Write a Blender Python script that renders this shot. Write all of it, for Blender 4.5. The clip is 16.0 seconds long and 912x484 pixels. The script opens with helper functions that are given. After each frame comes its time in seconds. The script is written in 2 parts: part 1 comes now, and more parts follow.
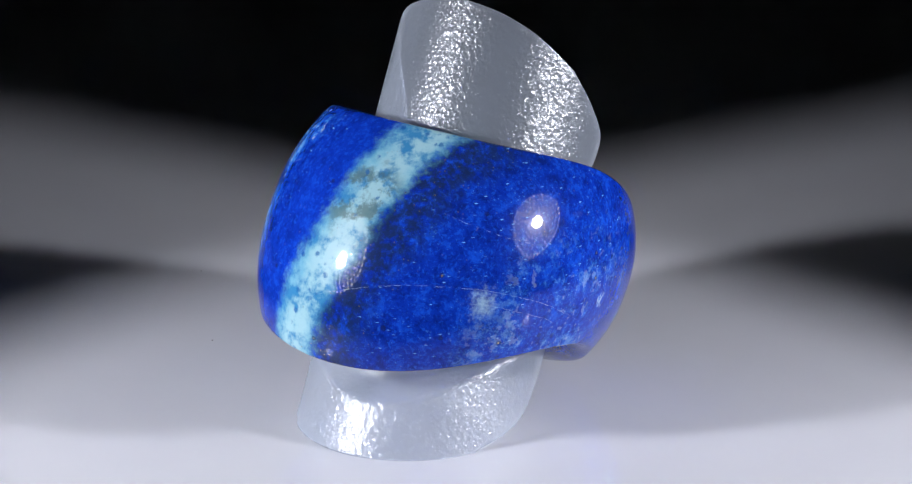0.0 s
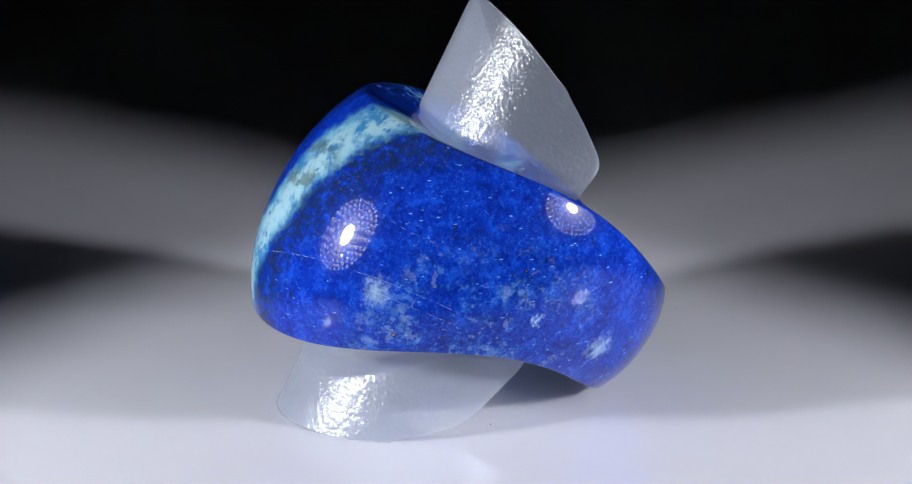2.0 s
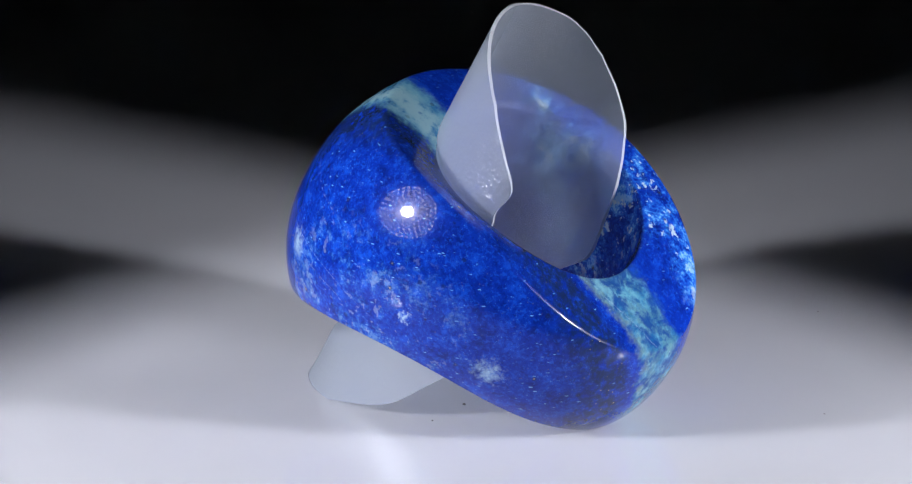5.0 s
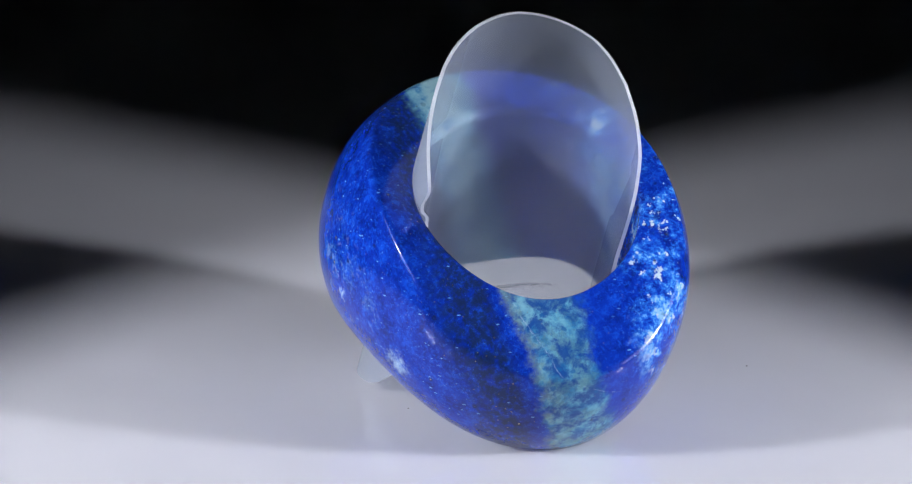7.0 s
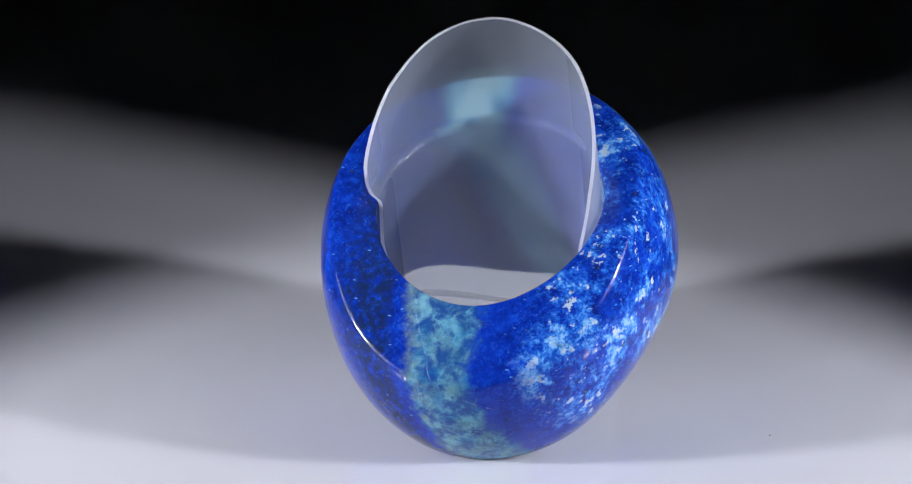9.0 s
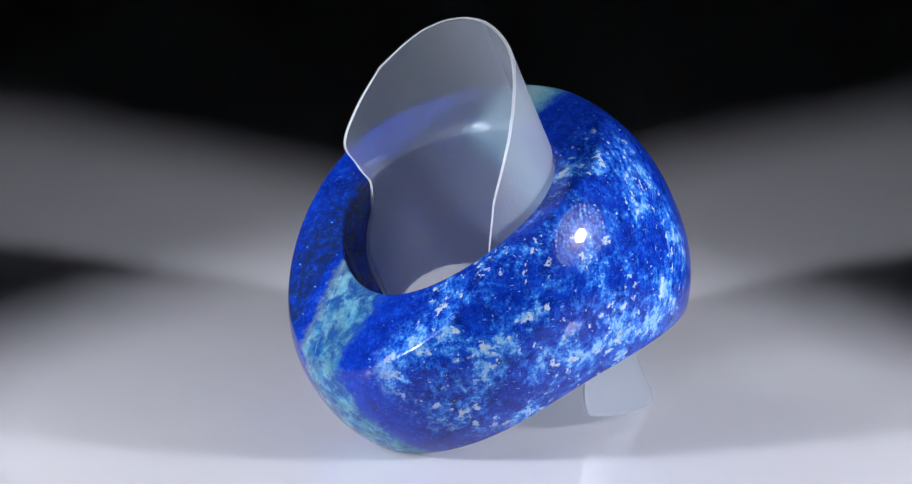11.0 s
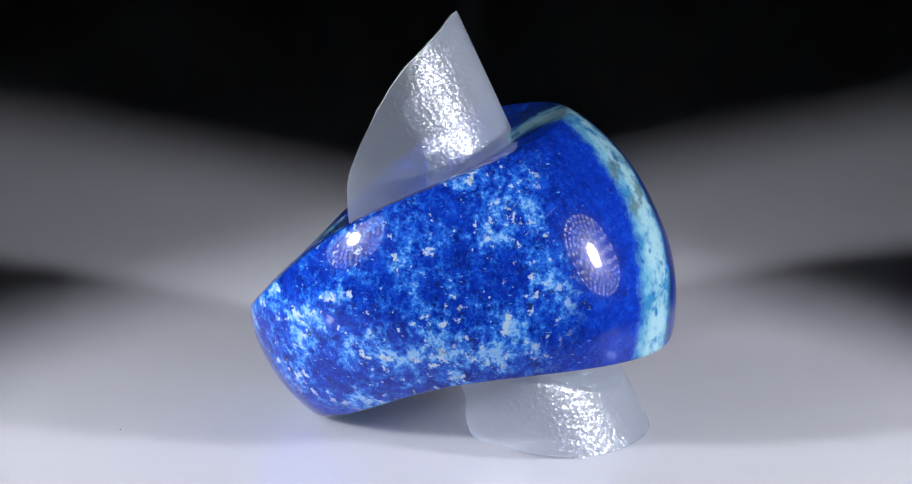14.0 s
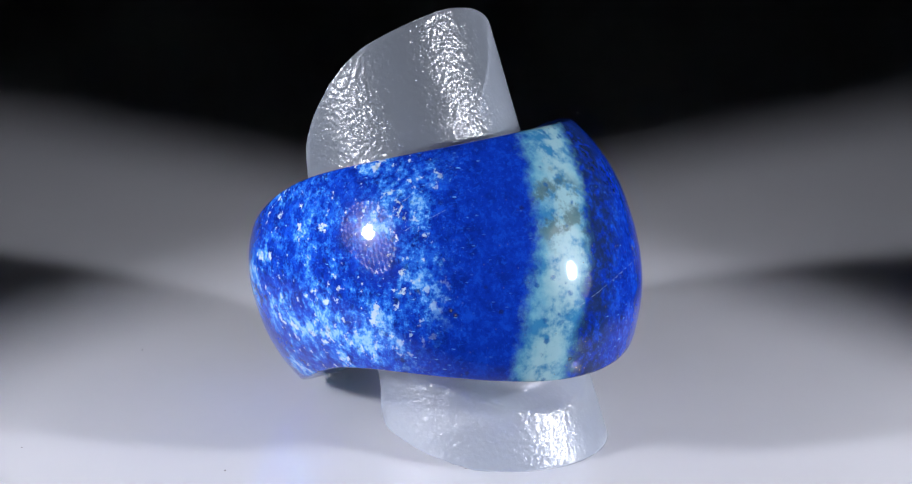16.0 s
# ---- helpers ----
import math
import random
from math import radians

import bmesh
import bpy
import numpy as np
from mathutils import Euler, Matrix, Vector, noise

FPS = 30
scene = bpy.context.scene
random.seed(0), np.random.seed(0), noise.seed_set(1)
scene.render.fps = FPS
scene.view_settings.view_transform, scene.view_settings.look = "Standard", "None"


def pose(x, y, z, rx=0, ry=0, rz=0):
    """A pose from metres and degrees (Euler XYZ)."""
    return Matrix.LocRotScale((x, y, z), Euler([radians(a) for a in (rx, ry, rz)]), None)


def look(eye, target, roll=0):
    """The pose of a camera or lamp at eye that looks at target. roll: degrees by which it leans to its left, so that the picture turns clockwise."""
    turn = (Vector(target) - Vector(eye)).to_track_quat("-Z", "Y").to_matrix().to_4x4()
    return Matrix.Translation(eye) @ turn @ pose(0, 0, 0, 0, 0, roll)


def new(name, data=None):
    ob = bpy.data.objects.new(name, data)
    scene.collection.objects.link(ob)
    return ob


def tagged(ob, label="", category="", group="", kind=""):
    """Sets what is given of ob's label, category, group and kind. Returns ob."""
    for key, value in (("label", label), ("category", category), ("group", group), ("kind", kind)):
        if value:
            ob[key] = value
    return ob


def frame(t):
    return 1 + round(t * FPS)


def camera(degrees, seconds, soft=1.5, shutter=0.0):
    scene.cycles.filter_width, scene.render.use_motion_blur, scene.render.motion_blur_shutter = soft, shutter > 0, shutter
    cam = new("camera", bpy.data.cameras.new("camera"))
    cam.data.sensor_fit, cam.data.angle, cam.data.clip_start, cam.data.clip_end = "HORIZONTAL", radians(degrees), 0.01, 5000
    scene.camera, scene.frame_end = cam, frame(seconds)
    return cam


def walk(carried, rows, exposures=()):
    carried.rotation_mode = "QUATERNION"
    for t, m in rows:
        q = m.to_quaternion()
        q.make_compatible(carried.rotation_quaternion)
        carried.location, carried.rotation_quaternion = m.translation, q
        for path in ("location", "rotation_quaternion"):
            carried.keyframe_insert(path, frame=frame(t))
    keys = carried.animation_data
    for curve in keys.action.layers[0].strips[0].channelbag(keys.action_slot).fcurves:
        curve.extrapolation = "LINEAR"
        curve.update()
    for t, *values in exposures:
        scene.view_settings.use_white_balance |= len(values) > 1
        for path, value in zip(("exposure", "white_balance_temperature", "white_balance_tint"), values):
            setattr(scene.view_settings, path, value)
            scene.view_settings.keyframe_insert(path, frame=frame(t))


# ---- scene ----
# The set: a polished ring stands on a rolled plastic sheet on a white turntable, two round lamps beside it.
EYE = (0.0, -0.54, 0.2112)
VIEW = (Matrix.Translation(EYE) @ Matrix.Rotation(radians(0.1684), 4, "Z") @ Matrix.Rotation(radians(-19.820), 4, "X")
        @ Matrix.Rotation(radians(-1.3574), 4, "Y") @ Matrix.Rotation(radians(90), 4, "X"))
cam = camera(8.782, 16.0, 1.25)
walk(cam, [(0.0, VIEW), (16.0, VIEW)])
TURN = 18.0745  # degrees a second, clockwise from above
scene.view_settings.exposure = 0.0

# ---- world and lamps ----
world = bpy.data.worlds.new("dark_room")
scene.world = world
world.use_nodes = True
bg = world.node_tree.nodes["Background"]
bg.inputs[0].default_value = (0.75, 0.8, 1.0, 1)
bg.inputs[1].default_value = 0.0003
LAMPS = [Vector((0.1736, -0.0644, 0.0796)), Vector((-0.1582, -0.0868, 0.0796))]


def aim_of(place):
    return Vector((place.x * 0.046, 0.0, 0.008))


for i, place in enumerate(LAMPS):
    bulb = bpy.data.lights.new("spot_bulb", "SPOT")
    bulb.energy = (1.70, 1.78)[i]
    bulb.color = (0.872, 0.888, 1.0)
    bulb.spot_size, bulb.spot_blend = radians((26.0, 25.1)[i]), 0.12
    bulb.shadow_soft_size = 0.0105
    lamp_ob = new("spot_bulb", bulb)
    lamp_ob.matrix_world = look(place, aim_of(place))


# ---- node helpers ----
def material(name):
    mat = bpy.data.materials.new(name)
    mat.use_nodes = True
    return mat, mat.node_tree, mat.node_tree.nodes["Principled BSDF"]


def feed(tree, value, socket):
    if isinstance(value, bpy.types.NodeSocket):
        tree.links.new(value, socket)
    else:
        socket.default_value = value


def calc(tree, op, a, b=0.0, c=0.0):
    n = tree.nodes.new("ShaderNodeMath")
    n.operation = op
    for s, v in zip(n.inputs, (a, b, c)):
        feed(tree, v, s)
    return n.outputs[0]


def noise_of(tree, vec, scale, detail=4.0, rough=0.55, distortion=0.0):
    n = tree.nodes.new("ShaderNodeTexNoise")
    feed(tree, vec, n.inputs["Vector"])
    n.inputs["Scale"].default_value, n.inputs["Detail"].default_value = scale, detail
    n.inputs["Roughness"].default_value, n.inputs["Distortion"].default_value = rough, distortion
    return n.outputs[0]


def cells(tree, vec, scale, output="Distance", feature="F1"):
    n = tree.nodes.new("ShaderNodeTexVoronoi")
    n.feature = feature
    feed(tree, vec, n.inputs["Vector"])
    n.inputs["Scale"].default_value = scale
    return n.outputs[output]


def step(tree, x, lo, hi):
    n = tree.nodes.new("ShaderNodeMapRange")
    n.interpolation_type = "SMOOTHSTEP"
    feed(tree, x, n.inputs[0])
    n.inputs[1].default_value, n.inputs[2].default_value = lo, hi
    return n.outputs[0]


def blend(tree, f, a, b):
    n = tree.nodes.new("ShaderNodeMix")
    n.data_type = "RGBA"
    feed(tree, f, n.inputs[0])
    feed(tree, (*a, 1) if isinstance(a, tuple) else a, n.inputs[6])
    feed(tree, (*b, 1) if isinstance(b, tuple) else b, n.inputs[7])
    return n.outputs[2]


def millimetres(tree):
    tc = tree.nodes.new("ShaderNodeTexCoord")
    n = tree.nodes.new("ShaderNodeVectorMath")
    n.operation = "SCALE"
    tree.links.new(tc.outputs["Object"], n.inputs[0])
    n.inputs["Scale"].default_value = 1000
    return n.outputs[0]


def dot(tree, vec, axis):
    n = tree.nodes.new("ShaderNodeVectorMath")
    n.operation = "DOT_PRODUCT"
    tree.links.new(vec, n.inputs[0])
    n.inputs[1].default_value = axis
    return n.outputs["Value"]


def far(tree, vec, point):
    n = tree.nodes.new("ShaderNodeVectorMath")
    n.operation = "DISTANCE"
    tree.links.new(vec, n.inputs[0])
    n.inputs[1].default_value = point
    return n.outputs["Value"]


def relief(tree, height, strength, distance):
    n = tree.nodes.new("ShaderNodeBump")
    n.inputs["Strength"].default_value, n.inputs["Distance"].default_value = strength, distance
    tree.links.new(height, n.inputs["Height"])
    return n.outputs[0]


# ---- materials ----
def lapis():
    mat, t, p = material("lapis_lazuli")
    v = millimetres(t)
    wide = noise_of(t, v, 0.22, 3)
    fine = noise_of(t, v, 1.3, 6, 0.65)
    grain = noise_of(t, v, 3.5, 5, 0.7)
    # distance across the banding of the stone
    d = dot(t, v, (-0.72, 0.69, 0.30))
    d = calc(t, "ADD", d, calc(t, "MULTIPLY_ADD", wide, 3.0, -1.5))
    dj = calc(t, "ADD", d, calc(t, "MULTIPLY_ADD", fine, 2.4, -1.2))
    # ultramarine ground
    cloud = noise_of(t, v, 0.55, 8, 0.72)
    col = blend(t, step(t, cloud, 0.36, 0.50), (0.003, 0.016, 0.18), (0.003, 0.025, 0.30))
    col = blend(t, step(t, cloud, 0.50, 0.66), col, (0.006, 0.061, 0.50))
    speckle = noise_of(t, v, 2.4, 4, 0.6, 0.5)
    col = blend(t, calc(t, "MULTIPLY", step(t, speckle, 0.52, 0.68), 0.55), col, (0.010, 0.085, 0.58))
    col = blend(t, calc(t, "MULTIPLY", calc(t, "SUBTRACT", 1.0, step(t, speckle, 0.30, 0.44)), 0.5), col, (0.002, 0.010, 0.16))
    # light blue crystals, thin everywhere but in the clean blue next to the band
    clean = calc(t, "MULTIPLY", step(t, dj, 8.0, 10.0), calc(t, "SUBTRACT", 1.0, step(t, dj, 13.5, 17.0)))
    col = blend(t, calc(t, "MULTIPLY", clean, 0.35), col, (0.004, 0.029, 0.33))
    flakes = calc(t, "MULTIPLY", step(t, grain, 0.58, 0.72), step(t, cloud, 0.42, 0.60))
    flakes = calc(t, "MULTIPLY", flakes, calc(t, "MULTIPLY_ADD", clean, -0.75, 0.8))
    col = blend(t, flakes, col, (0.10, 0.30, 0.72))
    # short bright flakes lying along the bedding
    flat = t.nodes.new("ShaderNodeMapping")
    flat.inputs["Rotation"].default_value, flat.inputs["Scale"].default_value = (0.25, 0.35, 0.5), (0.75, 0.75, 2.6)
    t.links.new(v, flat.inputs[0])
    dash, dash_id = cells(t, flat.outputs[0], 1.15), cells(t, flat.outputs[0], 1.15, "Color")
    dsep = t.nodes.new("ShaderNodeSeparateColor")
    t.links.new(dash_id, dsep.inputs[0])
    dash = calc(t, "ADD", dash, calc(t, "MULTIPLY_ADD", grain, 0.5, -0.25))
    dash = calc(t, "MULTIPLY", calc(t, "SUBTRACT", 1.0, step(t, dash, 0.08, 0.20)), step(t, dsep.outputs[0], 0.62, 0.9))
    col = blend(t, calc(t, "MULTIPLY", dash, calc(t, "MULTIPLY_ADD", clean, -0.7, 0.9)), col, (0.15, 0.38, 0.76))
    # white mottling
    clump = noise_of(t, v, 0.20, 3)
    mott = calc(t, "ADD", noise_of(t, v, 1.0, 9, 0.74), calc(t, "MULTIPLY_ADD", clump, 0.85, -0.415))
    mott = calc(t, "ADD", mott, calc(t, "MULTIPLY_ADD", grain, 0.34, -0.17))
    zone = calc(t, "ADD", step(t, dj, 16.2, 19.6), calc(t, "MULTIPLY", calc(t, "SUBTRACT", 1.0, step(t, dj, -11.0, -5.0)), 0.24))
    col = blend(t, calc(t, "MULTIPLY", zone, step(t, mott, 0.43, 0.56)), col, (0.016, 0.115, 0.56))
    col = blend(t, calc(t, "MULTIPLY", zone, step(t, mott, 0.55, 0.605)), col, (0.055, 0.25, 0.68))
    chip = calc(t, "ADD", noise_of(t, v, 0.95, 5, 0.62), calc(t, "MULTIPLY_ADD", clump, 0.40, -0.20))
    col = blend(t, calc(t, "MULTIPLY", zone, step(t, mott, 0.61, 0.67)), col, (0.22, 0.44, 0.72))
    col = blend(t, calc(t, "MULTIPLY", zone, step(t, chip, 0.59, 0.64)), col, (0.40, 0.52, 0.63))
    shade = noise_of(t, v, 0.75, 5, 0.6)
    col = blend(t, calc(t, "MULTIPLY", zone, calc(t, "MULTIPLY", step(t, shade, 0.58, 0.70), 0.55)), col, (0.006, 0.014, 0.075))
    # dark, pyrite-bearing margin of the band
    edge = calc(t, "MULTIPLY", step(t, dj, -2.6, 1.6), calc(t, "SUBTRACT", 1.0, step(t, dj, 3.6, 5.2)))
    col = blend(t, calc(t, "MULTIPLY", edge, calc(t, "MULTIPLY", step(t, fine, 0.32, 0.58), 0.86)), col, (0.010, 0.022, 0.060))
    # turquoise and calcite band
    shank = step(t, dot(t, v, (0.60, 0.75, -0.2)), -10.0, 9.0)
    low = calc(t, "SUBTRACT", dj, calc(t, "MULTIPLY", shank, 2.4))
    reach = calc(t, "SUBTRACT", dj, calc(t, "MULTIPLY", shank, calc(t, "MULTIPLY_ADD", fine, 5.0, 0.4)))
    band = calc(t, "MULTIPLY", step(t, low, 2.7, 4.5), calc(t, "SUBTRACT", 1.0, step(t, reach, 8.4, 10.4)))
    along = noise_of(t, v, 0.42, 6, 0.62)
    core = calc(t, "MULTIPLY", step(t, dj, 3.4, 5.4), calc(t, "SUBTRACT", 1.0, step(t, dj, 6.8, 9.2)))
    core = calc(t, "MULTIPLY", core, calc(t, "MULTIPLY_ADD", shank, -0.7, 1.0))
    bc = blend(t, step(t, along, 0.36, 0.60), (0.035, 0.19, 0.36), (0.13, 0.36, 0.47))
    bc = blend(t, calc(t, "MULTIPLY", core, step(t, along, 0.34, 0.52)), bc, (0.28, 0.47, 0.51))
    # olive stain on the dome, dark mottling through the shank
    olive = calc(t, "MULTIPLY", calc(t, "SUBTRACT", 1.0, step(t, far(t, v, (-10.5, -12.5, 25.0)), 2.6, 5.2)), 0.7)
    bc = blend(t, calc(t, "MULTIPLY", step(t, noise_of(t, v, 0.40, 7, 0.7), 0.45, 0.58), calc(t, "MULTIPLY_ADD", shank, 0.4, olive)), bc, (0.060, 0.095, 0.070))
    bc = blend(t, calc(t, "MULTIPLY", shank, calc(t, "MULTIPLY", step(t, noise_of(t, v, 0.55, 6, 0.68, 0.3), 0.40, 0.62), 0.9)), bc, (0.008, 0.050, 0.22))
    gilt = calc(t, "MULTIPLY", shank, calc(t, "MULTIPLY", step(t, low, 2.6, 3.4), calc(t, "SUBTRACT", 1.0, step(t, low, 3.6, 4.8))))
    bc = blend(t, calc(t, "MULTIPLY", gilt, calc(t, "MULTIPLY", step(t, along, 0.40, 0.56), 0.8)), bc, (0.16, 0.24, 0.17))
    # dark blue grains scattered in the band
    spot, spot_id = cells(t, v, 0.85), cells(t, v, 0.85, "Color")
    ssep = t.nodes.new("ShaderNodeSeparateColor")
    t.links.new(spot_id, ssep.inputs[0])
    spot = calc(t, "ADD", spot, calc(t, "MULTIPLY_ADD", grain, 0.5, -0.25))
    spot = calc(t, "MULTIPLY", calc(t, "SUBTRACT", 1.0, step(t, spot, 0.14, 0.30)), step(t, ssep.outputs[1], 0.45, 0.6))
    bc = blend(t, calc(t, "MULTIPLY", spot, 0.75), bc, (0.012, 0.10, 0.27))
    col = blend(t, calc(t, "MULTIPLY", band, 0.95), col, bc)
    # white calcite patches
    for place, size in (((1.1, -16.7, 16.5), 1.9), ((14.3, 1.8, 8.4), 1.9), ((12.5, -6.2, 13.3), 0.7)):
        r = calc(t, "ADD", far(t, v, place), calc(t, "MULTIPLY_ADD", fine, 4.0, -2.0))
        r = calc(t, "ADD", r, calc(t, "MULTIPLY_ADD", grain, 2.4, -1.2))
        col = blend(t, calc(t, "MULTIPLY", calc(t, "SUBTRACT", 1.0, step(t, r, -size * 0.3, size * 1.1)), 0.8), col, (0.36, 0.54, 0.66))
    # thin healed cracks
    for axis, off, centre, reach, wob in (((0, 0.75, 1), 5.3, (-1.0, -15.5, 16.5), 15.0, 0.5), ((0, 0.75, 1), 3.9, (4.0, -15.0, 14.5), 5.5, 1.0), ((0.4, 0, 1), 23.6, (1.5, -14.5, 23), 5.0, 0.4),
                                          ((0, 0.98, 1), 27.5, (8, 16.5, 11), 7.5, 0.8), ((0, 0.69, 0.72), 19.6, (-16.7, 1, 26.2), 2.0, 0.2), ((0, 0.57, 1), 24.0, (-17.5, -1.3, 24.8), 2.4, 0.2)):
        a = dot(t, v, axis)
        a = calc(t, "ADD", a, calc(t, "MULTIPLY_ADD", wide, wob, -wob / 2 - off))
        a = calc(t, "ABSOLUTE", calc(t, "ADD", a, calc(t, "MULTIPLY_ADD", fine, 0.5, -0.25)))
        m = calc(t, "MULTIPLY", calc(t, "SUBTRACT", 1.0, step(t, a, 0.008, 0.045)), calc(t, "SUBTRACT", 1.0, step(t, far(t, v, centre), reach * 0.8, reach)))
        col = blend(t, calc(t, "MULTIPLY", m, calc(t, "MULTIPLY", step(t, fine, 0.42, 0.62), calc(t, "MULTIPLY_ADD", grain, 1.2, -0.05))), col, (0.34, 0.46, 0.62))
    # pyrite grains and black pits
    near = cells(t, v, 0.75)
    pick = cells(t, v, 0.75, "Color")
    sep = t.nodes.new("ShaderNodeSeparateColor")
    t.links.new(pick, sep.inputs[0])
    ragged = calc(t, "ADD", near, calc(t, "MULTIPLY_ADD", grain, 0.30, -0.15))
    pit = calc(t, "MULTIPLY", calc(t, "SUBTRACT", 1.0, step(t, ragged, 0.16, 0.24)), step(t, sep.outputs[0], 0.80, 0.86))
    gold = calc(t, "MULTIPLY", calc(t, "SUBTRACT", 1.0, step(t, ragged, 0.04, 0.08)), step(t, sep.outputs[0], 0.88, 0.90))
    col = blend(t, calc(t, "MULTIPLY", pit, 0.5), col, (0.012, 0.016, 0.025))
    tiny = cells(t, v, 2.2)
    tp = cells(t, v, 2.2, "Color")
    sep2 = t.nodes.new("ShaderNodeSeparateColor")
    t.links.new(tp, sep2.inputs[0])
    dust = calc(t, "MULTIPLY", calc(t, "SUBTRACT", 1.0, step(t, tiny, 0.10, 0.17)), step(t, sep2.outputs[0], 0.80, 0.82))
    gold = calc(t, "MAXIMUM", gold, calc(t, "MULTIPLY", dust, calc(t, "MULTIPLY_ADD", edge, 0.8, 0.2)))
    col = blend(t, gold, col, (0.34, 0.30, 0.22))
    t.links.new(col, p.inputs["Base Color"])
    t.links.new(calc(t, "MULTIPLY", gold, 0.8), p.inputs["Metallic"])
    t.links.new(calc(t, "MULTIPLY_ADD", fine, 0.16, 0.14), p.inputs["Roughness"])
    p.inputs["IOR"].default_value = 1.50
    p.inputs["Specular IOR Level"].default_value = 0.06
    p.inputs["Coat Weight"].default_value, p.inputs["Coat Roughness"].default_value, p.inputs["Coat IOR"].default_value = 0.6, 0.052, 1.50
    h = calc(t, "ADD", calc(t, "MULTIPLY", grain, 0.3), calc(t, "MULTIPLY", pit, -1.0))
    t.links.new(relief(t, h, 0.10, 0.00006), p.inputs["Normal"])
    return mat


def film(name, milky):
    """One face of the embossed sheet: clear plastic, on the outside with a milky grain."""
    mat, t, p = material(name)
    v = millimetres(t)
    cell = cells(t, v, 2.2, "Distance", "SMOOTH_F1")
    leather = calc(t, "ADD", cell, calc(t, "MULTIPLY", noise_of(t, v, 2.3, 2, 0.5, 0.6), 0.8))
    bump = relief(t, leather, 1.0, 0.000105)
    p.inputs["Base Color"].default_value = (0.79, 0.87, 0.98, 1)
    p.inputs["Roughness"].default_value = 0.5
    p.inputs["Specular IOR Level"].default_value = 0.0
    t.links.new(bump, p.inputs["Normal"])
    clear = t.nodes.new("ShaderNodeBsdfTransparent")
    clear.inputs[0].default_value = (0.97, 0.98, 0.99, 1)
    haze = t.nodes.new("ShaderNodeBsdfRefraction")
    haze.inputs["Color"].default_value = (0.97, 0.98, 0.99, 1)
    haze.inputs["Roughness"].default_value, haze.inputs["IOR"].default_value = 0.35, 1.10
    see = t.nodes.new("ShaderNodeMixShader")
    see.inputs[0].default_value = 0.20 if milky else 0.10
    t.links.new(clear.outputs[0], see.inputs[1])
    t.links.new(haze.outputs[0], see.inputs[2])
    inner = t.nodes.new("ShaderNodeBsdfTranslucent")
    inner.inputs[0].default_value = (0.79, 0.87, 0.98, 1)
    body = t.nodes.new("ShaderNodeMixShader")
    body.inputs[0].default_value = 0.35
    t.links.new(p.outputs[0], body.inputs[1])
    t.links.new(inner.outputs[0], body.inputs[2])
    milk = t.nodes.new("ShaderNodeMixShader")
    milk.inputs[0].default_value = 0.17 if milky else 0.12
    t.links.new(see.outputs[0], milk.inputs[1])
    t.links.new(body.outputs[0], milk.inputs[2])
    gloss = t.nodes.new("ShaderNodeBsdfGlossy")
    gloss.inputs["Roughness"].default_value = 0.22
    t.links.new(bump, gloss.inputs["Normal"])
    shine = t.nodes.new("ShaderNodeLayerWeight")
    glancing = calc(t, "POWER", shine.outputs["Facing"], 4.0)
    mix = t.nodes.new("ShaderNodeMixShader")
    t.links.new(calc(t, "MULTIPLY_ADD", glancing, 0.25, 0.064), mix.inputs[0])
    t.links.new(milk.outputs[0], mix.inputs[1])
    t.links.new(gloss.outputs[0], mix.inputs[2])
    t.links.new(mix.outputs[0], t.nodes["Material Output"].inputs[0])
    return mat


def cut_edge():
    mat, t, p = material("cut_plastic_edge")
    p.inputs["Base Color"].default_value = (0.82, 0.84, 0.88, 1)
    p.inputs["Roughness"].default_value = 0.45
    t.links.new(relief(t, noise_of(t, millimetres(t), 4.0, 4), 0.4, 0.0001), p.inputs["Normal"])
    p.inputs["Alpha"].default_value = 0.55
    return mat


def white_acrylic():
    mat, t, p = material("white_acrylic")
    v = millimetres(t)
    smear = noise_of(t, v, 0.05, 5, 0.6)
    t.links.new(blend(t, smear, (0.70, 0.70, 0.73), (0.77, 0.77, 0.79)), p.inputs["Base Color"])
    t.links.new(calc(t, "MULTIPLY_ADD", smear, 0.02, 0.006), p.inputs["Roughness"])
    p.inputs["IOR"].default_value = 1.85
    p.inputs["Subsurface Weight"].default_value = 0.5
    p.inputs["Subsurface Radius"].default_value = (1.0, 0.95, 0.95)
    p.inputs["Subsurface Scale"].default_value = 0.006
    return mat


def plain(name, colour, rough, metal=0.0, glow=0.0):
    mat, t, p = material(name)
    v = millimetres(t)
    n = noise_of(t, v, 0.3, 5)
    t.links.new(blend(t, n, tuple(c * 0.8 for c in colour), colour), p.inputs["Base Color"])
    p.inputs["Roughness"].default_value, p.inputs["Metallic"].default_value = rough, metal
    if glow:
        p.inputs["Emission Color"].default_value = (0.93, 0.96, 1.0, 1)
        p.inputs["Emission Strength"].default_value = glow
    return mat


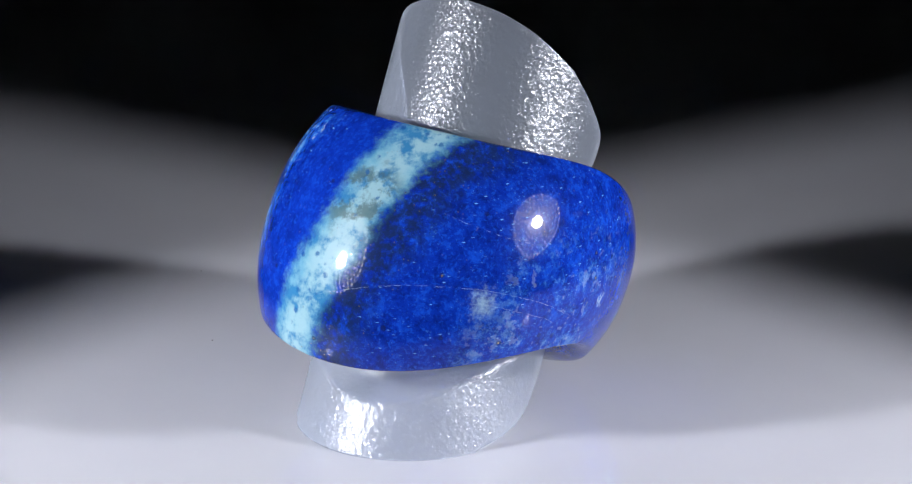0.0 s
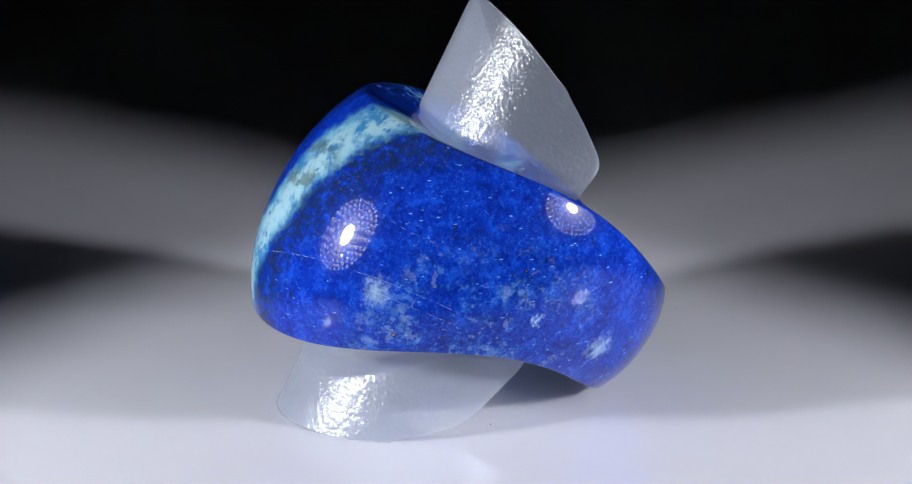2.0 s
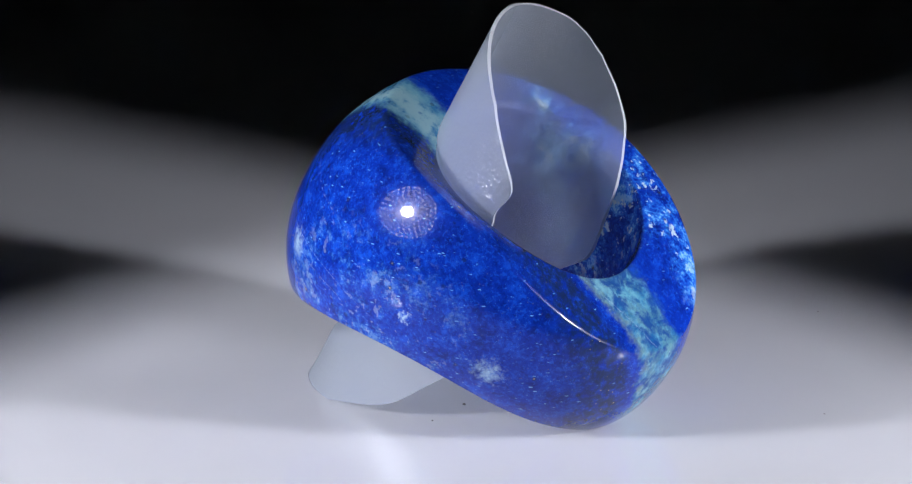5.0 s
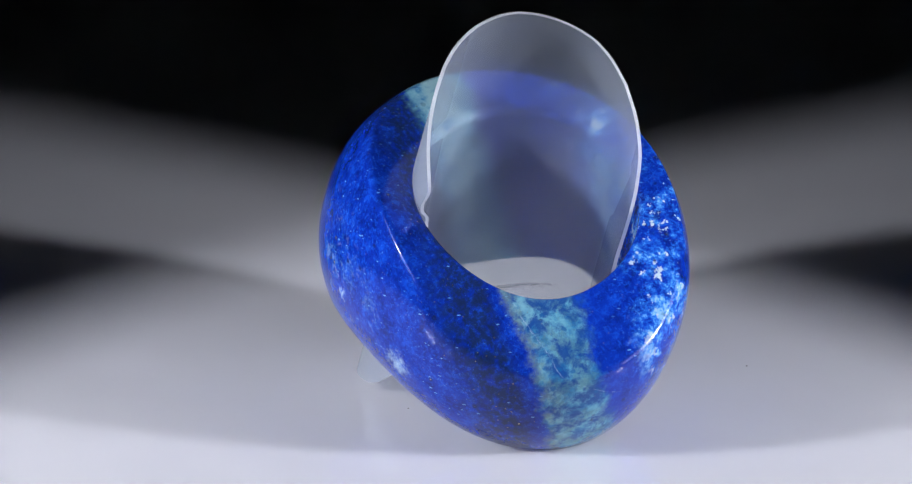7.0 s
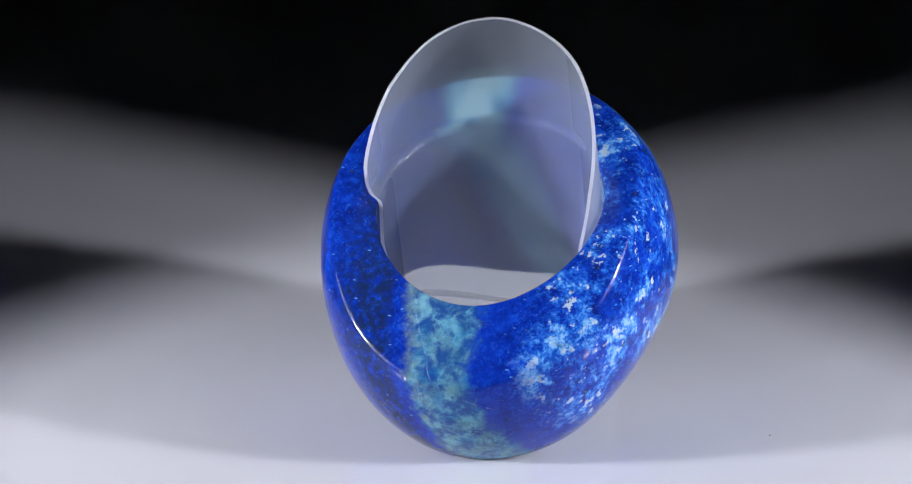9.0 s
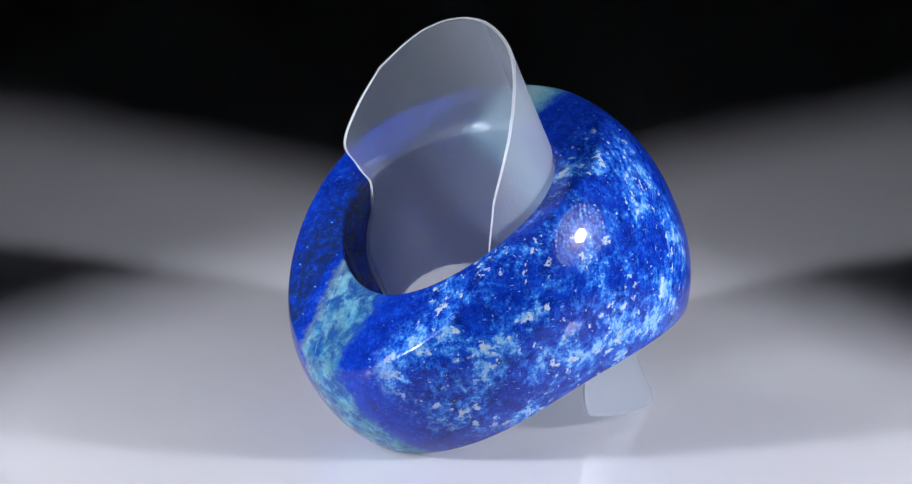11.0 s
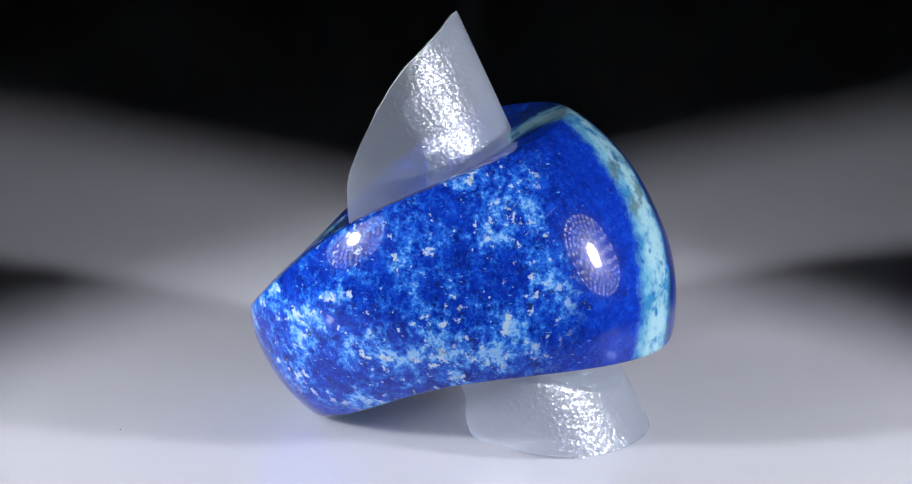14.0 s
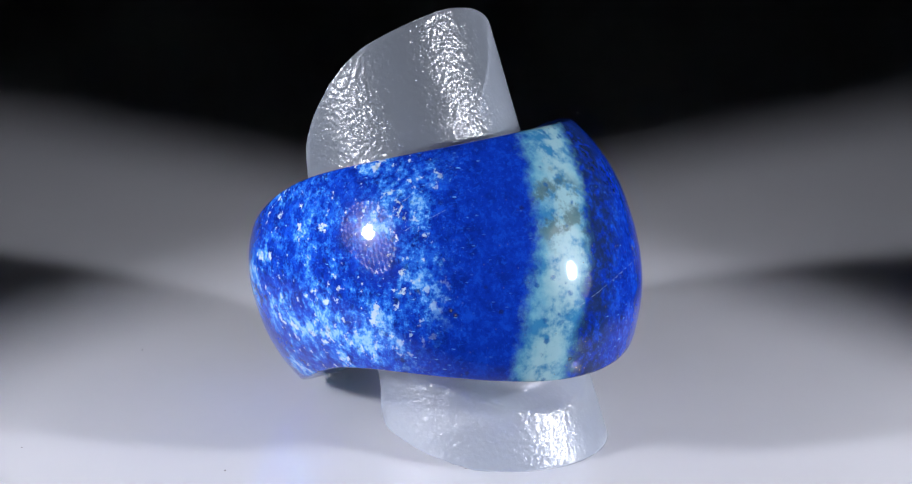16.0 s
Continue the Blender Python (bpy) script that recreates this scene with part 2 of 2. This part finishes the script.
LAPIS, EDGE, ACRYLIC = lapis(), cut_edge(), white_acrylic()
FILM, FILM_IN = film("embossed_clear_plastic", True), film("clear_plastic_inside", False)
BLACK = plain("black_cloth", (0.010, 0.010, 0.012), 0.9)
HOUSING = plain("black_lamp_housing", (0.02, 0.02, 0.022), 0.4)
# faint emission on the dish stands in for bulb light caught there
REFLECTOR = plain("glowing_reflector", (0.35, 0.35, 0.36), 0.35, 0.0, 0.004)
LED = plain("white_led", (0.8, 0.8, 0.8), 0.3, 0.0, 14.0)
SPECK = plain("grey_dust", (0.22, 0.20, 0.19), 0.9)


# ---- mesh helpers ----
def mesh_of(name, verts, faces, mats, which=None, smooth=True):
    me = bpy.data.meshes.new(name)
    me.from_pydata([tuple(v) for v in verts], [], faces)
    for m in mats:
        me.materials.append(m)
    if which:
        me.polygons.foreach_set("material_index", which)
    me.polygons.foreach_set("use_smooth", [smooth] * len(me.polygons))
    me.update()
    return me


def part(name, me, parent, label=""):
    ob = new(name, me)
    ob.parent = parent
    return tagged(ob, label)


def lathe(name, profile, mat, n=64, smooth=True):
    """A turned solid round z from (radius, height) pairs, closed at both ends."""
    verts, faces = [], []
    for r, z in profile:
        verts += [(r * math.cos(2 * math.pi * k / n), r * math.sin(2 * math.pi * k / n), z) for k in range(n)]
    for j in range(len(profile) - 1):
        for k in range(n):
            a, b = j * n + k, j * n + (k + 1) % n
            faces.append((a, b, b + n, a + n))
    faces.append(tuple(range(n - 1, -1, -1)))
    faces.append(tuple(range((len(profile) - 1) * n, len(profile) * n)))
    return mesh_of(name, verts, faces, [mat], None, smooth)


def axes_of(tilt, turn):
    """Axis of a leaning cylinder, the way to its high side, and the way across."""
    t, a = radians(tilt), radians(turn)
    axis = Vector((math.sin(t) * math.cos(a), math.sin(t) * math.sin(a), math.cos(t)))
    high = Vector((-math.cos(t) * math.cos(a), -math.cos(t) * math.sin(a), math.sin(t)))
    return axis, high, axis.cross(high)


def wave(q, c):
    return (c[0] + c[1] * math.cos(q) + c[2] * math.sin(q) + c[3] * math.cos(2 * q) + c[4] * math.sin(2 * q)
            + c[5] * math.cos(3 * q) + c[6] * math.sin(3 * q))


FLOOR = 211.2  # millimetres below the lens

# ---- ground ----
table = new("table", lathe("table", [(0.695, -0.060), (0.70, -0.057), (0.70, -0.033), (0.697, -0.030)], BLACK, 96, False))
tagged(table, "black cloth-covered table under the turntable", "table", "", "structure")
turntable = new("turntable", lathe("turntable", [(0.150, -0.030), (0.156, -0.028), (0.160, -0.024), (0.160, -0.0012), (0.1592, -0.0003), (0.158, 0.0)], ACRYLIC, 160, False))
tagged(turntable, "glossy white acrylic turntable disc", "turntable", "", "structure")



# ---- dark studio ----
def slab(name, size, at, mat, label):
    x, y, z = (c / 2 for c in size)
    verts = [(a, b, c) for a in (-x, x) for b in (-y, y) for c in (-z, z)]
    faces = [(0, 1, 3, 2), (4, 6, 7, 5), (0, 4, 5, 1), (2, 3, 7, 6), (0, 2, 6, 4), (1, 5, 7, 3)]
    ob = new(name, mesh_of(name, verts, faces, [mat], None, False))
    ob.location = at
    return tagged(ob, label, name.split("_")[0], "", "structure")


WALL = plain("dark_wall_paint", (0.035, 0.035, 0.038), 0.8)
GROUND = plain("dark_floor", (0.030, 0.028, 0.027), 0.6)
slab("floor", (3.2, 3.2, 0.1), (0, 0, -0.85), GROUND, "dark studio floor under the table")
slab("ceiling", (3.2, 3.2, 0.1), (0, 0, 1.65), WALL, "dark studio ceiling above the set")
for name, dx, dy in (("wall_north", 0, 1), ("wall_south", 0, -1), ("wall_east", 1, 0), ("wall_west", -1, 0)):
    slab(name, (0.1 if dx else 3.0, 0.1 if dy else 3.2, 2.4), (dx * 1.55, dy * 1.55, 0.4), WALL, "dark painted studio wall behind the set")
pedestal = [(0.26, -0.80), (0.26, -0.785), (0.24, -0.775), (0.05, -0.76), (0.045, -0.74), (0.045, -0.09), (0.09, -0.062), (0.09, -0.060)]
part("pedestal", lathe("pedestal", pedestal, HOUSING, 48), table, "black metal pedestal foot")

# ---- ring ----
RING_C = Vector((-0.842, 4.638, FLOOR - 193.441))
RING_AXES = axes_of(23.545, 58.454)
HOLE = 10.97
TOP_H = (5.25, 3.51, -0.2, -1.82, 0.1, 0.3, -0.1)
LOW_H = (-12.26, -1.99, 0.47, -2.02, -0.23, -0.44, -0.22)
TOP_R = (16.3, -0.64, 0.35, 1.62, 0.18, -0.11, -0.07)
LOW_R = (16.24, 1.49, 0.35, 1.56, 0.01, -0.39, -0.35)
BULGE = (2.31, 0.93, -0.17, 0.12, 0.14, 0.22, 0.21)
RIM_H = (5.52, 1.61, -0.54, -0.67, -0.11, 0.19, -0.06)


def rounded(points, radii, n=7):
    """A closed outline with its corners turned into arcs."""
    out = []
    for i, (p, r) in enumerate(zip(points, radii)):
        p, a, b = Vector(p), Vector(points[i - 1]), Vector(points[(i + 1) % len(points)])
        if r <= 0:
            out.append(p)
            continue
        s, e = p + (a - p).normalized() * min(r, (a - p).length * 0.48), p + (b - p).normalized() * min(r, (b - p).length * 0.48)
        for k in range(n):
            f = k / (n - 1)
            out.append(s * (1 - f) ** 2 + p * 2 * f * (1 - f) + e * f ** 2)
    return out


def ring_section(q):
    ht, hb, rt, rb, bu, hr = (wave(q, c) for c in (TOP_H, LOW_H, TOP_R, LOW_R, BULGE, RIM_H))
    hl = hb + 0.35 + 1.5 * (1 + math.cos(q))
    pts, rad = [], []
    for k in range(25):
        s = -1 + k / 12
        pts.append(((rt + rb) / 2 + (rt - rb) / 2 * s + bu * (1 - abs(s) ** 2.34), (ht + hb) / 2 + (ht - hb) / 2 * s))
        rad.append(0.0)
    rad[0], rad[-1] = 0.9, 0.9
    for k in range(1, 6):
        f = k / 6
        pts.append((rt + (HOLE - rt) * f, ht + (hr - ht) * f + 0.25 * math.sin(math.pi * f)))
        rad.append(0.0)
    pts += [(HOLE, hr), (HOLE, hr * 0.6 + hl * 0.4), (HOLE, hr * 0.2 + hl * 0.8), (HOLE, hl), ((HOLE + rb) / 2, (hl + hb) / 2)]
    rad += [0.35, 0.0, 0.0, 0.35, 0.0]
    return rounded(pts, rad)


def build_ring():
    axis, high, across = RING_AXES
    n, verts, faces = 220, [], []
    for k in range(n):
        q = 2 * math.pi * k / n
        sec = ring_section(q)
        out = high * math.cos(q) + across * math.sin(q)
        verts += [(RING_C + axis * h + out * r) / 1000 for r, h in sec]
    m = len(verts) // n
    for k in range(n):
        for j in range(m):
            a, b = k * m + j, k * m + (j + 1) % m
            c, d = ((k + 1) % n) * m + (j + 1) % m, ((k + 1) % n) * m + j
            faces.append((a, d, c, b))
    lowest = min(v.z for v in verts)
    verts = [v - Vector((0, 0, lowest)) for v in verts]
    RING_C.z -= lowest * 1000
    whole = mesh_of("lapis_ring", verts, faces, [LAPIS])
    normals = [w.normal.copy() for w in whole.vertices]
    ob = tagged(new("lapis_ring"), "polished blue lapis dome ring with turquoise stripe and white mottling", "ring")
    for name, first, last, label in (("outer_band", 0, 36, "domed polished band"), ("upper_face", 36, 48, "flat polished upper face with a crisp rim"),
                                     ("inner_bore", 48, 51, ""), ("lower_face", 51, m, "")):
        own = [faces[k * m + j] for k in range(n) for j in range(first, last)]
        used = sorted({i for f in own for i in f})
        at = {i: c for c, i in enumerate(used)}
        me = mesh_of(name, [verts[i] for i in used], [tuple(at[i] for i in f) for f in own], [LAPIS])
        me.normals_split_custom_set_from_vertices([normals[i] for i in used])
        part(name, me, ob, label)
    bpy.data.meshes.remove(whole)
    return ob


ring = build_ring()

# ---- rolled sheet ----
ROLL_C = Vector((-1.072, 3.601, FLOOR - 193.510))
ROLL_AXES = axes_of(25.576, 60.380)
# height along the roll, and the angles at which the sheet begins and ends there
ROLL = [(-25.3, -6, 6), (-24.8, -22, 26), (-23.6, -45, 45), (-22.3, -56, 60), (-20.3, -73, 75), (-18.3, -87, 90), (-16.9, -97, 97), (-15, -96, 103), (-13, -91, 109),
        (-11, -91, 116), (-7, -105, 122), (-3, -121, 125), (-1.6, -122, 127), (0.3, -120.5, 125), (1.2, -119.5, 119), (2.6, -118, 106), (5.2, -115, 99),
        (7.9, -109, 99), (9, -106, 101), (10.3, -103, 102), (11.4, -99, 98), (13.7, -87, 84.5), (16, -72, 69), (17.4, -61, 54), (18.5, -49, 41), (19.2, -33, 29),
        (19.65, -20, 20), (20.0, -4, 4)]


def roll_point(u, q, inward):
    axis, high, across = ROLL_AXES
    raxis, rhigh, racross = RING_AXES
    r = 10.70 - 0.0168 * u
    # the free corners of the upper half spring outwards
    spring = max(0.0, min(1.0, (abs(q) - 1.0) / 0.75)) ** 1.5 * max(0.0, min(1.0, (u - 1.0) / 7.0))
    r += spring * (1.15 if q > 0 else 0.4)
    p = ROLL_C + axis * u + (high * math.cos(q) + across * math.sin(q)) * r
    # inside the ring the sheet is pressed against the hole
    rel = p - RING_C
    h, x, y = rel.dot(raxis), rel.dot(rhigh), rel.dot(racross)
    rq, rr = math.atan2(y, x), math.hypot(x, y)
    room = HOLE - 0.16 + 0.8 * max(0.0, h - wave(rq, RIM_H) - 0.2) + 0.8 * max(0.0, wave(rq, LOW_H) - 0.2 - h)
    rr = min(rr, room) - inward
    p = RING_C + raxis * h + (rhigh * math.cos(rq) + racross * math.sin(rq)) * rr
    p.z = max(p.z, 0.02)
    return p / 1000


def build_roll():
    us = np.array([a[0] for a in ROLL])
    lo, hi = np.array([a[1] for a in ROLL], float), np.array([a[2] for a in ROLL], float)
    rows = np.unique(np.concatenate([np.linspace(-25.3, -22, 24), np.linspace(-22, 16, 100), np.linspace(16, 20, 30)]))
    n, verts, faces, which = 72, [], [], []
    lo, hi = np.interp(rows, us, lo), np.interp(rows, us, hi)
    for _ in range(2):
        lo[1:-1], hi[1:-1] = (lo[:-2] + 2 * lo[1:-1] + lo[2:]) / 4, (hi[:-2] + 2 * hi[1:-1] + hi[2:]) / 4
    for inward in (0.0, 0.34):
        for u, a, b in zip(rows, lo, hi):
            verts += [roll_point(u, radians(a + (b - a) * k / n), inward) for k in range(n + 1)]
    w, m = n + 1, len(rows)
    half = w * m
    for j in range(m - 1):
        for k in range(n):
            a = j * w + k
            faces += [(a, a + 1, a + w + 1, a + w), (half + a, half + a + w, half + a + w + 1, half + a + 1)]
            which += [0, 2]
    rim = [k for k in range(w)] + [j * w + n for j in range(1, m)] + [(m - 1) * w + k for k in range(n - 1, -1, -1)] + [j * w for j in range(m - 2, 0, -1)]
    for a, b in zip(rim, rim[1:] + rim[:1]):
        faces.append((b, a, half + a, half + b))
        which.append(1)
    ob = tagged(new("rolled_plastic_sheet"), "rolled translucent embossed plastic sheet propping up the ring", "plastic sheet")
    for name, kinds, label in (("sheet", (0, 2), ""), ("cut_edge", (1,), "whitish cut edge of the sheet")):
        own = [(f, c) for f, c in zip(faces, which) if c in kinds]
        used = sorted({i for f, _ in own for i in f})
        at = {i: c for c, i in enumerate(used)}
        part(name, mesh_of(name, [verts[i] for i in used], [tuple(at[i] for i in f) for f, _ in own], [FILM, EDGE, FILM_IN], [c for _, c in own]), ob, label)
    return ob


roll = build_roll()


# ---- dust ----
def build_dust(x, y, size, seed):
    bm = bmesh.new()
    bmesh.ops.create_icosphere(bm, subdivisions=2, radius=size)
    rng = random.Random(seed)
    for w in bm.verts:
        w.co *= rng.uniform(0.6, 1.2)
        w.co.z *= 0.45
    me = bpy.data.meshes.new("dust_speck")
    bm.to_mesh(me)
    bm.free()
    me.materials.append(SPECK)
    speck = part("dust_speck", me, turntable)
    speck.location = (x / 1000, y / 1000, size * 0.3)


for i, (x, y, size) in enumerate(((-25.8, 15.2, 0.10), (0.7, -0.4, 0.20), (5.2, -3.4, 0.10), (-27.9, 35.2, 0.08), (0.6, 34.7, 0.08), (-16.4, -5.6, 0.10))):
    build_dust(x, y, size / 1000, i)


# ---- lamps ----
LAMP_SIZE = 1.4


def build_lamp(place):
    lamp = new("ring_lamp")
    tagged(lamp, "round black lamp with white light diodes round a bright centre", "lamp", "lamps beside the turntable")
    lamp.matrix_world = look(place, aim_of(place)) @ Matrix.Scale(LAMP_SIZE, 4)
    part("housing", lathe("housing", [(0.012, 0.060), (0.020, 0.050), (0.045, 0.022), (0.047, 0.008), (0.048, -0.042), (0.046, -0.042), (0.045, 0.006), (0.006, 0.0075)][::-1], HOUSING, 64), lamp)
    part("reflector", lathe("reflector", [(0.0065, 0.004), (0.030, 0.0035), (0.043, 0.002), (0.043, 0.005), (0.0065, 0.006)], REFLECTOR, 64), lamp, "faintly self-glowing reflector dish")
    led = lathe("led", [(0.0021, 0.003), (0.0021, 0.0005), (0.0018, 0.0)][::-1], LED, 12)
    # unseen black tube added round each diode to keep its light off the floor
    spill_cup = lathe("spill_cup", [(0.0022, 0.002), (0.0022, -0.018), (0.0024, -0.018), (0.0024, 0.002)], HOUSING, 12)
    cup_open = bmesh.new()
    cup_open.from_mesh(spill_cup)
    bmesh.ops.delete(cup_open, geom=[f for f in cup_open.faces if len(f.verts) == 12], context="FACES_ONLY")
    cup_open.to_mesh(spill_cup)
    cup_open.free()
    for radius, count in ((0.037, 34), (0.031, 28), (0.0255, 22), (0.020, 17), (0.0145, 12)):
        for k in range(count):
            a = 2 * math.pi * k / count
            diode = part("led", led, lamp)
            spot = Vector((radius * math.cos(a), radius * math.sin(a), 0.0))
            diode.matrix_basis = look(spot, (0.0, 0.0, -0.145))
            part("spill_cup", spill_cup, diode)
    part("arm", lathe("arm", [(0.004, 0.055), (0.004, 0.205)], HOUSING, 16), lamp)
    foot = lamp.matrix_world @ Vector((0, 0, 0.20))
    down = lamp.matrix_world.inverted() @ Matrix.Translation((foot.x, foot.y, -0.030))
    pole = part("pole", lathe("pole", [(0.005, 0.006), (0.005, foot.z + 0.036), (0.003, foot.z + 0.040)], HOUSING, 20), lamp)
    base = part("base", lathe("base", [(0.050, 0.0), (0.050, 0.006), (0.046, 0.010), (0.008, 0.012)], HOUSING, 48), lamp)
    pole.matrix_basis = base.matrix_basis = down
    return lamp


for place in LAMPS:
    build_lamp(place)


# ---- movement ----
def motions():
    turn = [(k * 0.5, pose(0, 0, 0, 0, 0, -TURN * k * 0.5)) for k in range(33)]
    for thing in (turntable, ring, roll):
        walk(thing, turn)


motions()
